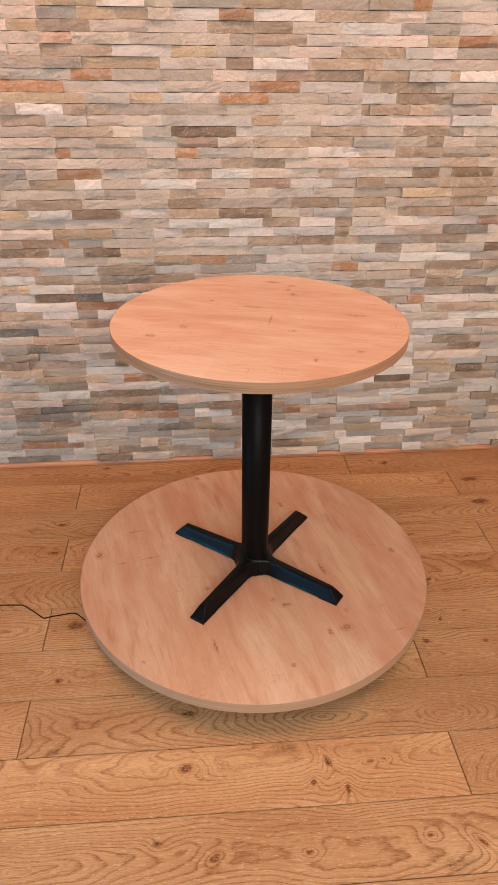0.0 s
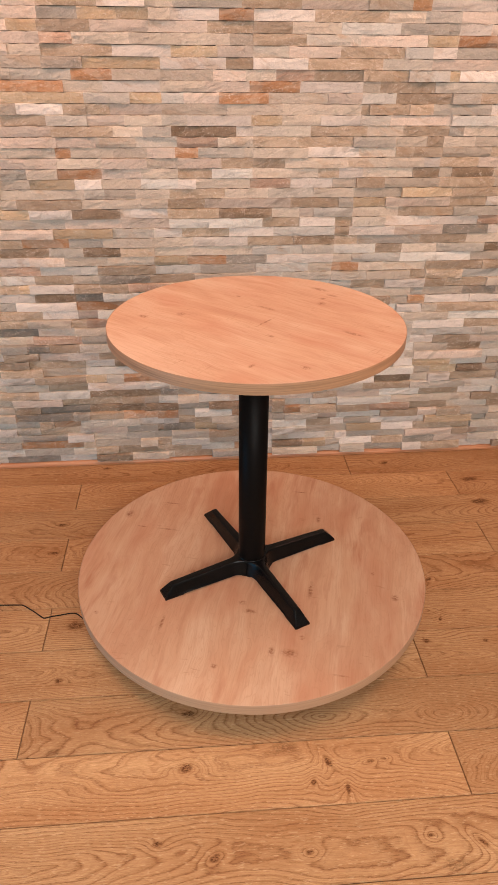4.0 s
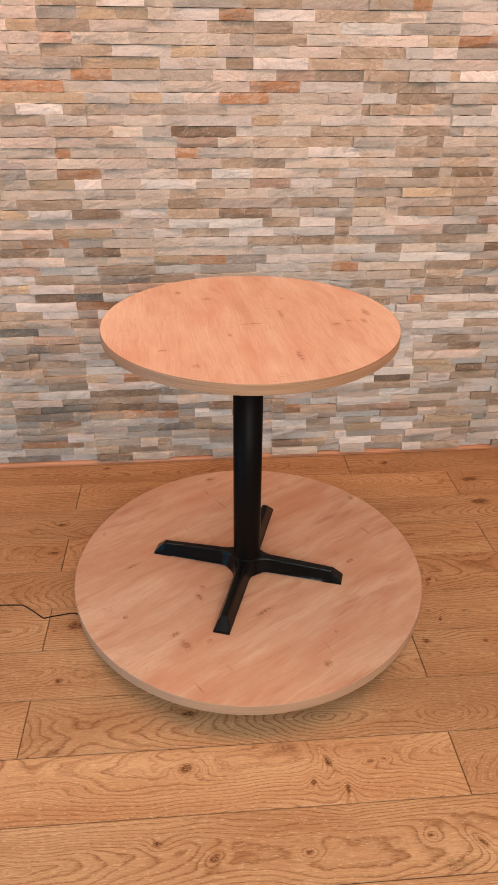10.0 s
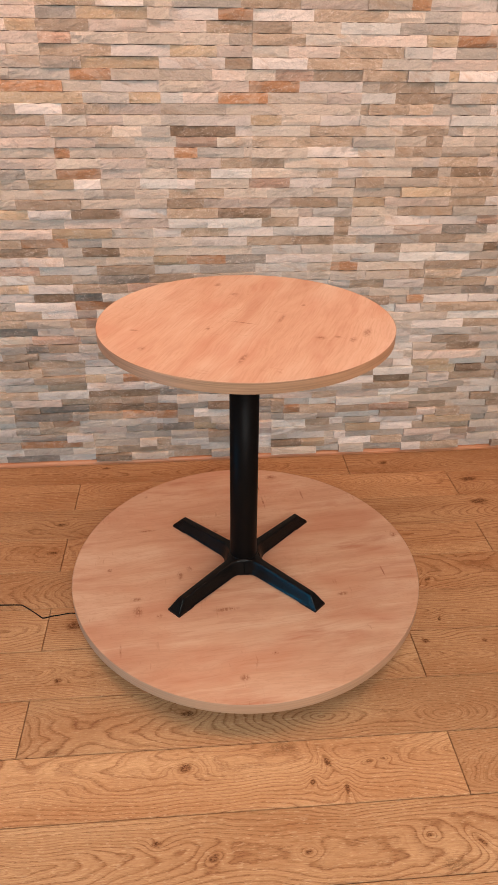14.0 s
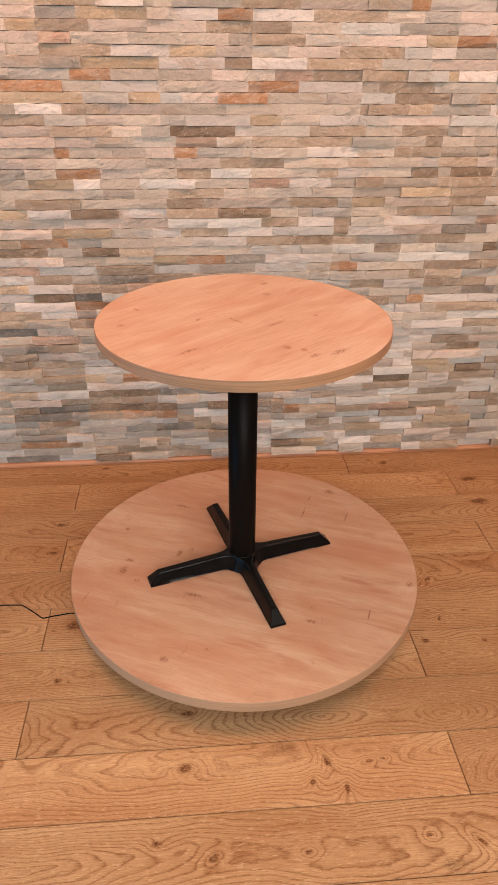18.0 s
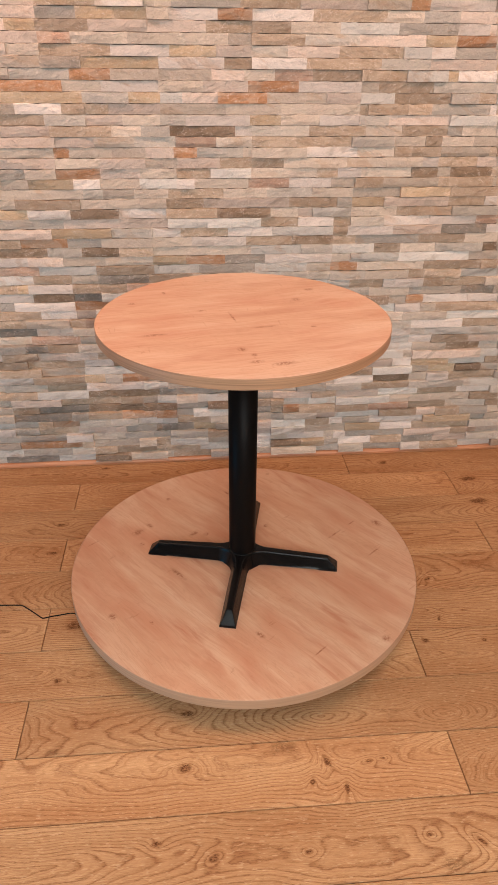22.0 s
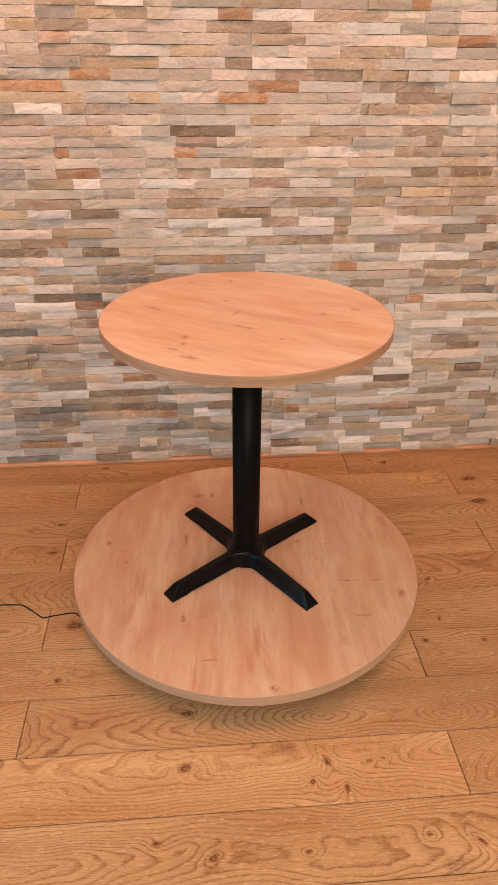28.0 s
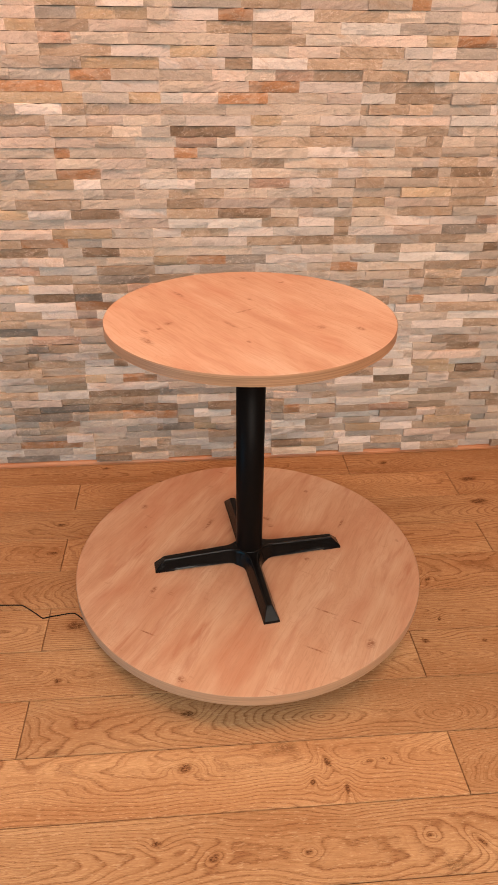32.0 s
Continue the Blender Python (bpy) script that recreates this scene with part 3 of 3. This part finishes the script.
for q, (x, y) in zip(sp.points, CABLE):
    q.co = (x, y, 0.0018, 1)
sp.order_u, sp.use_endpoint_u = 3, True
cu.materials.append(RUBBER)
cable_curve = new("cable_curve", cu)
cable_mesh = bpy.data.meshes.new_from_object(cable_curve.evaluated_get(bpy.context.evaluated_depsgraph_get()))
bpy.data.objects.remove(cable_curve)
cable = tagged(new("power_cable", cable_mesh), "thin black power cable kinked across the oak floor", "cable")

# ---- floor planks ----
floor = tagged(empty("floor", FLOOR_FRAME), "warm oak laminate planks with strong grain and knots", "floor", kind="structure")


def plank(u0, u1, v0, v1):
    bm = bmesh.new()
    g, b = 0.0008, 0.0014
    lo = [bm.verts.new(q) for q in ((u0 + g, v0 + g, -0.010), (u1 - g, v0 + g, -0.010), (u1 - g, v1 - g, -0.010), (u0 + g, v1 - g, -0.010))]
    md = [bm.verts.new((q.co.x, q.co.y, -0.0016)) for q in lo]
    hi = [bm.verts.new(q) for q in ((u0 + g + b, v0 + g + b, 0), (u1 - g - b, v0 + g + b, 0), (u1 - g - b, v1 - g - b, 0), (u0 + g + b, v1 - g - b, 0))]
    for A, B in ((lo, md), (md, hi)):
        for i in range(4):
            bm.faces.new((A[i], A[(i + 1) % 4], B[(i + 1) % 4], B[i]))
    bm.faces.new(hi)
    part("plank", bm, OAK_FLOOR, floor)


k_lo, k_hi = math.ceil((V0 - PLANK_V0) / PLANK_W), 10
for k in range(k_lo, k_hi):
    start = (-0.440 if k % 2 == 0 else 0.567) - 3 * PLANK_L
    v0 = PLANK_V0 + k * PLANK_W
    for i in range(8):
        u0, u1 = max(X0, start + i * PLANK_L), min(X1, start + (i + 1) * PLANK_L)
        if u1 - u0 > 0.02:
            plank(u0, u1, v0, v0 + PLANK_W)

# ---- stone cladding: lengths in millimetres and tone, course by course from the floor ----
rs = random.Random(7)
laid = {}
strips = {}


def stone_shape(u0, u1, k, bm=None, slot=0):
    """One split stone: cleft front of a few slanting facets, chipped top edge, sides back to the bed."""
    z0 = COURSE_Z0 + k * COURSE_H
    z0, z1 = z0 + rs.uniform(0.0, 0.0002), z0 + COURSE_H - rs.uniform(0.0, 0.0005)
    proud = rs.choice((0.003, 0.006, 0.0105, 0.0155, 0.020) if k < 21 else (0.003, 0.004, 0.0055, 0.0075, 0.010, 0.0135))
    tilt, lean = rs.uniform(-0.0022, 0.0022), rs.uniform(-0.0018, 0.0024)
    own = bm is None
    nu = max(4, min(9, int((u1 - u0) / 0.016))) if own else 2
    bm = bm or bmesh.new()
    # clefts: planes that cut a corner or an edge off the front
    cuts = []
    for _ in range(rs.choice((0, 1, 1, 2))):
        ang = rs.uniform(0, 2 * math.pi)
        cuts.append((math.cos(ang) * rs.uniform(0.3, 1), math.sin(ang), rs.uniform(0.003, 0.016), rs.uniform(0.10, 0.42)))
    front = []
    top_chip = rs.uniform(0.0008, 0.0030)
    um, zm = (u0 + u1) / 2, (z0 + z1) / 2
    for f_z, out in ((0.0, -0.0003), (0.07, 0.0), (0.36, 0.0004), (0.66, 0.0004), (0.94, 0.0), (1.0, -top_chip)):
        row = []
        for i in range(nu + 1):
            e = i in (0, nu)
            f = i / nu
            zz = z0 + (z1 - z0) * f_z + (rs.uniform(-0.0014, 0.0014) if not e and 0.1 < f_z < 0.9 else 0) - (rs.choice((0, 0.0006, 0.0012, 0.0026)) if f_z == 1.0 and not e else 0)
            uu = u0 + (u1 - u0) * f + (0 if e else rs.uniform(-0.25, 0.25) * (u1 - u0) / nu)
            y = proud + tilt * (f - 0.5) * 2 + lean * (f_z - 0.5) * 2 + rs.uniform(-0.0009, 0.0009) + out - (0.0003 if e else 0)
            for cx, cz, far, steep in cuts:
                d = cx * (uu - um) * 0.35 + cz * (zz - zm) - far * 0.55
                y -= min(0.006, max(0.0, d * steep * 1.6))
            row.append(bm.verts.new((uu, WALL_V - max(0.0008, y), zz)))
        front.append(row)
    nz = len(front)
    for j in range(nz - 1):
        for i in range(nu):
            bm.faces.new((front[j][i], front[j][i + 1], front[j + 1][i + 1], front[j + 1][i])).material_index = slot
    loop = front[0] + [r[-1] for r in front[1:]] + list(reversed(front[-1][:-1])) + [front[j][0] for j in range(nz - 2, 0, -1)]
    back = [bm.verts.new((v.co.x, WALL_V + 0.003, v.co.z)) for v in loop]
    n = len(loop)
    for i in range(n):
        bm.faces.new((loop[(i + 1) % n], loop[i], back[i], back[(i + 1) % n])).material_index = slot
    return bm if own else None


def course(k, start, text):
    """Stones of course k from start, each as length and tone."""
    u = start / 1000
    group = k // 5
    if group not in strips:
        strips[group] = empty("stone_panel", Matrix(), wall)
    for word in text.split():
        length, tone = int(word[:-1]) / 1000, word[-1]
        bm = stone_shape(u, u + length, k)
        part("stone", bm, STONE_MATS[tone], strips[group])
        laid.setdefault(k, []).append((u, u + length))
        u += length


course(0, -734, "31g 196d")
course(0, -507, "139c 135k 139b")
course(0, -94, "22g 145t 113g")
course(0, 306, "177b 91c")
course(0, 574, "98g 152g 76w 158t 137w 33t")
course(1, -729, "94c 183g")
course(1, -452, "85b 83t 149t")
course(1, -135, "34t 133t 127c 26o")
course(1, 305, "118k 90y 59g")
course(1, 572, "129w 123t 127d 137p 134g")
course(2, -724, "83b 230o")
course(2, -411, "43t 170b 64b")
course(2, -134, "54t 143c 122b")
course(2, 304, "64b 145w 38b")
course(2, 596, "234g 188p 65t 44r 89p")
course(3, -719, "85g 168g")
course(3, -466, "97w 120b 106g")
course(3, -143, "65g 140g 123t")
course(3, 303, "133c 158b")
course(3, 594, "137y 129w 229t 120g")
course(4, -713, "65w 85g 143t")
course(4, -420, "176p 114g")
course(4, -109, "118d 83y 93b")
course(4, 303, "131c 95t 53w")
course(4, 582, "105b 212w 187y 62g 55b")
course(5, -708, "61c 86g 53t 97o")
course(5, -411, "115g 100g 89w")
course(5, -107, "57w 124t 111b")
course(5, 302, "48g 126g 73p")
course(5, 549, "173c 146t 74p 95t 114g 46b")
course(6, -703, "61b 208d 58d 124t")
course(6, -252, "126o")
course(6, -126, "75o 61g 139c 36o")
course(6, 301, "45t 63o 138t")
course(6, 547, "127t 156r 152t 159g 50k")
course(7, -698, "55b 93k 177d")
course(7, -373, "200k 52k")
course(7, -121, "72k 113g 121k")
course(7, 300, "48t 97c 102c")
course(7, 547, "208c 155b 162b 113t")
course(8, -692, "48b 177p 214t")
course(8, -253, "82t 52b")
course(8, -50, "77b 158c")
course(8, 547, "161p 154c 155t 130w 32g")
course(9, -687, "141t 180c")
course(9, -366, "255k 62d")
course(9, 639, "183t 73g 139g 139c")
course(10, -682, "24b 149g 140t")
course(10, -369, "205w 86c")
course(10, 680, "141k 65b 83w 182t 15g")
course(11, -677, "126w 179t 72y 61g 121o")
course(11, 676, "149c 67b 101y 97k 70g")
course(12, -671, "8w 144t 149b 210c")
course(12, 748, "73w 139y 146c 48t")
course(13, -666, "103t 194t 103w 48k")
course(13, 787, "34b 257p 70c")
course(14, -661, "16w 121t 98p 108w 77t")
course(14, 817, "126b 129k 70g")
course(15, -655, "7b 88g 76d 104t 124g")
course(15, 800, "85w 135t 116p")
course(16, -650, "114b 166r 105g")
course(16, 801, "54g 206c 69g")
course(17, -645, "131d 124p 123b")
course(17, 797, "191w 135t")
course(18, -640, "96t 144b 54t 77r")
course(18, 764, "160b 193c")
course(19, -634, "142t 119w 66p 60c")
course(19, 733, "91w 55b 232t")
course(20, -629, "55g 199w 168o")
course(20, 705, "65b 62o 165w 108w")
course(21, -624, "116w 134k 92d 182c")
course(21, 635, "141b 45g 146b 117d 15b")
course(22, -619, "64t 35y 144w 180t 136r")
course(22, 487, "75c 120t 141w 71t 153t 46b")
course(23, -613, "113c 124t 87b 167d 149t 201b 97c 87g 79g 122g 153b 57t 129t 135c")
course(24, -608, "130r 187c 189t 149c 188g 176c 81b 92o 83b 151b 201t 61t")
course(25, -603, "95w 112p 137b 154b 110y 129o 135d 225w 64b 167c 249c 100b")
course(26, -598, "156k 110g 120k 110t 186b 137b 167c 106g 143c 90t 122b 165g 54k")
course(27, -592, "70t 147o 108g 162b 130b 179w 154t 137k 77t 217g 160t 113b")
course(28, -587, "167p 188y 132g 90w 154t 146w 203c 48t 153w 167p 157d 38w")
course(29, -582, "202g 178p 153p 127c 174c 122t 117w 57t 112g 156w 161w 73r")
course(30, -576, "91y 132w 150k 150w 163t 172k 91b 47p 127c 155b 184t 158g")
course(31, -571, "51b 200t 185b 84b 118t 275p 159t 47g 107y 215p 125t 42w")
course(32, -566, "258b 61g 97b 106b 175t 139b 146g 133b 157b 168y 157t")
course(33, -561, "90b 137y 81w 122b 115c 56w 170b 130r 135w 77b 92t 182b 182t 17b")
course(34, -555, "80g 92b 134o 121p 113b 106t 127c 209b 67t 77w 163b 87k 43b 138k 17b")
course(35, -550, "169p 135b 137p 97b 133p 99t 101t 200b 128b 117b 52w 129t 66p")
course(36, -545, "163b 46o 127b 102b 86p 71o 143g 26b 172b 162w 118b 58t 92t 160b 26t")
course(37, -540, "166p 117p 118b 125g 124r 109b 134t 179t 135g 102b 53t 101b 78b")
course(38, -534, "149p 94t 87t 88b 86g 197k 52w 178g 177t 114b 147t 46g 113b")
course(39, -529, "133t 119g 109p 111b 76g 194w 95y 119b 123w 92g 194p 152c")
course(40, -524, "47b 134w 66t 69t 153p 195b 169b 240b 26t 125t 75t 185g 22w")
course(41, -519, "239y 134g 92y 65c 105p 148o 181b 104p 105c 175t 89g 58t")
course(42, -513, "178o 112b 166w 131b 133p 151o 190w 54b 171t 197g")
course(43, -508, "28b 170g 117o 138b 154b 96p 91b 113r 148t 138t 127c 33y 119w")
course(44, -503, "114b 114d 222y 190w 80t 161w 224t 148g 208p")
course(45, -498, "21p 90b 200t 166w 134y 103p 106g 152p 193t 82c 72w 130g")
course(46, -492, "106p 90r 159b 146b 139b 68b 156t 161g 198p 92y 122o")
course(47, -487, "15p 83y 145t 163p 166p 131t 113t 145b 173c 143g 34g 94w 21p")
course(48, -482, "96p 111g 107y 89y 61b 137w 98o 176w 215t 109b 106g 110p")
course(49, -476, "90p 167t 131w 31b 47b 193g 171t 193p 125b 57o 198w")

# the cladding beyond, in one sheet
bm = bmesh.new()
rest = list("wpbtgck")
for k in range(int((CEIL - COURSE_Z0) / COURSE_H)):
    spans, e = [], X0
    for a, b in sorted(laid.get(k, [])) + [(X1, X1)]:
        if a - e > 0.004:
            spans.append((e, a))
        e = max(e, b)
    for a, b in spans:
        n = max(1, round((b - a) / rs.uniform(0.10, 0.16)))
        cuts = [a + (b - a) * (i + (rs.uniform(-0.25, 0.25) if 0 < i < n else 0)) / n for i in range(n + 1)]
        for p, q in zip(cuts, cuts[1:]):
            stone_shape(p, q, k, bm, rest.index(rs.choice("wppbbbbttggcck")))
tagged(part("stone_field", bm, [STONE_REST[k] for k in rest], wall, "split-face stone strips"), kind="stuff")


# ---- the turning of platform and table ----
def motions():
    for thing, z in ((turntable, BOARD_Z - BOARD_T), (table, BOARD_Z)):
        walk(thing, [(t, pose(AXIS[0], AXIS[1], z, 0, 0, SPIN * t)) for t in range(0, 33)])


motions()
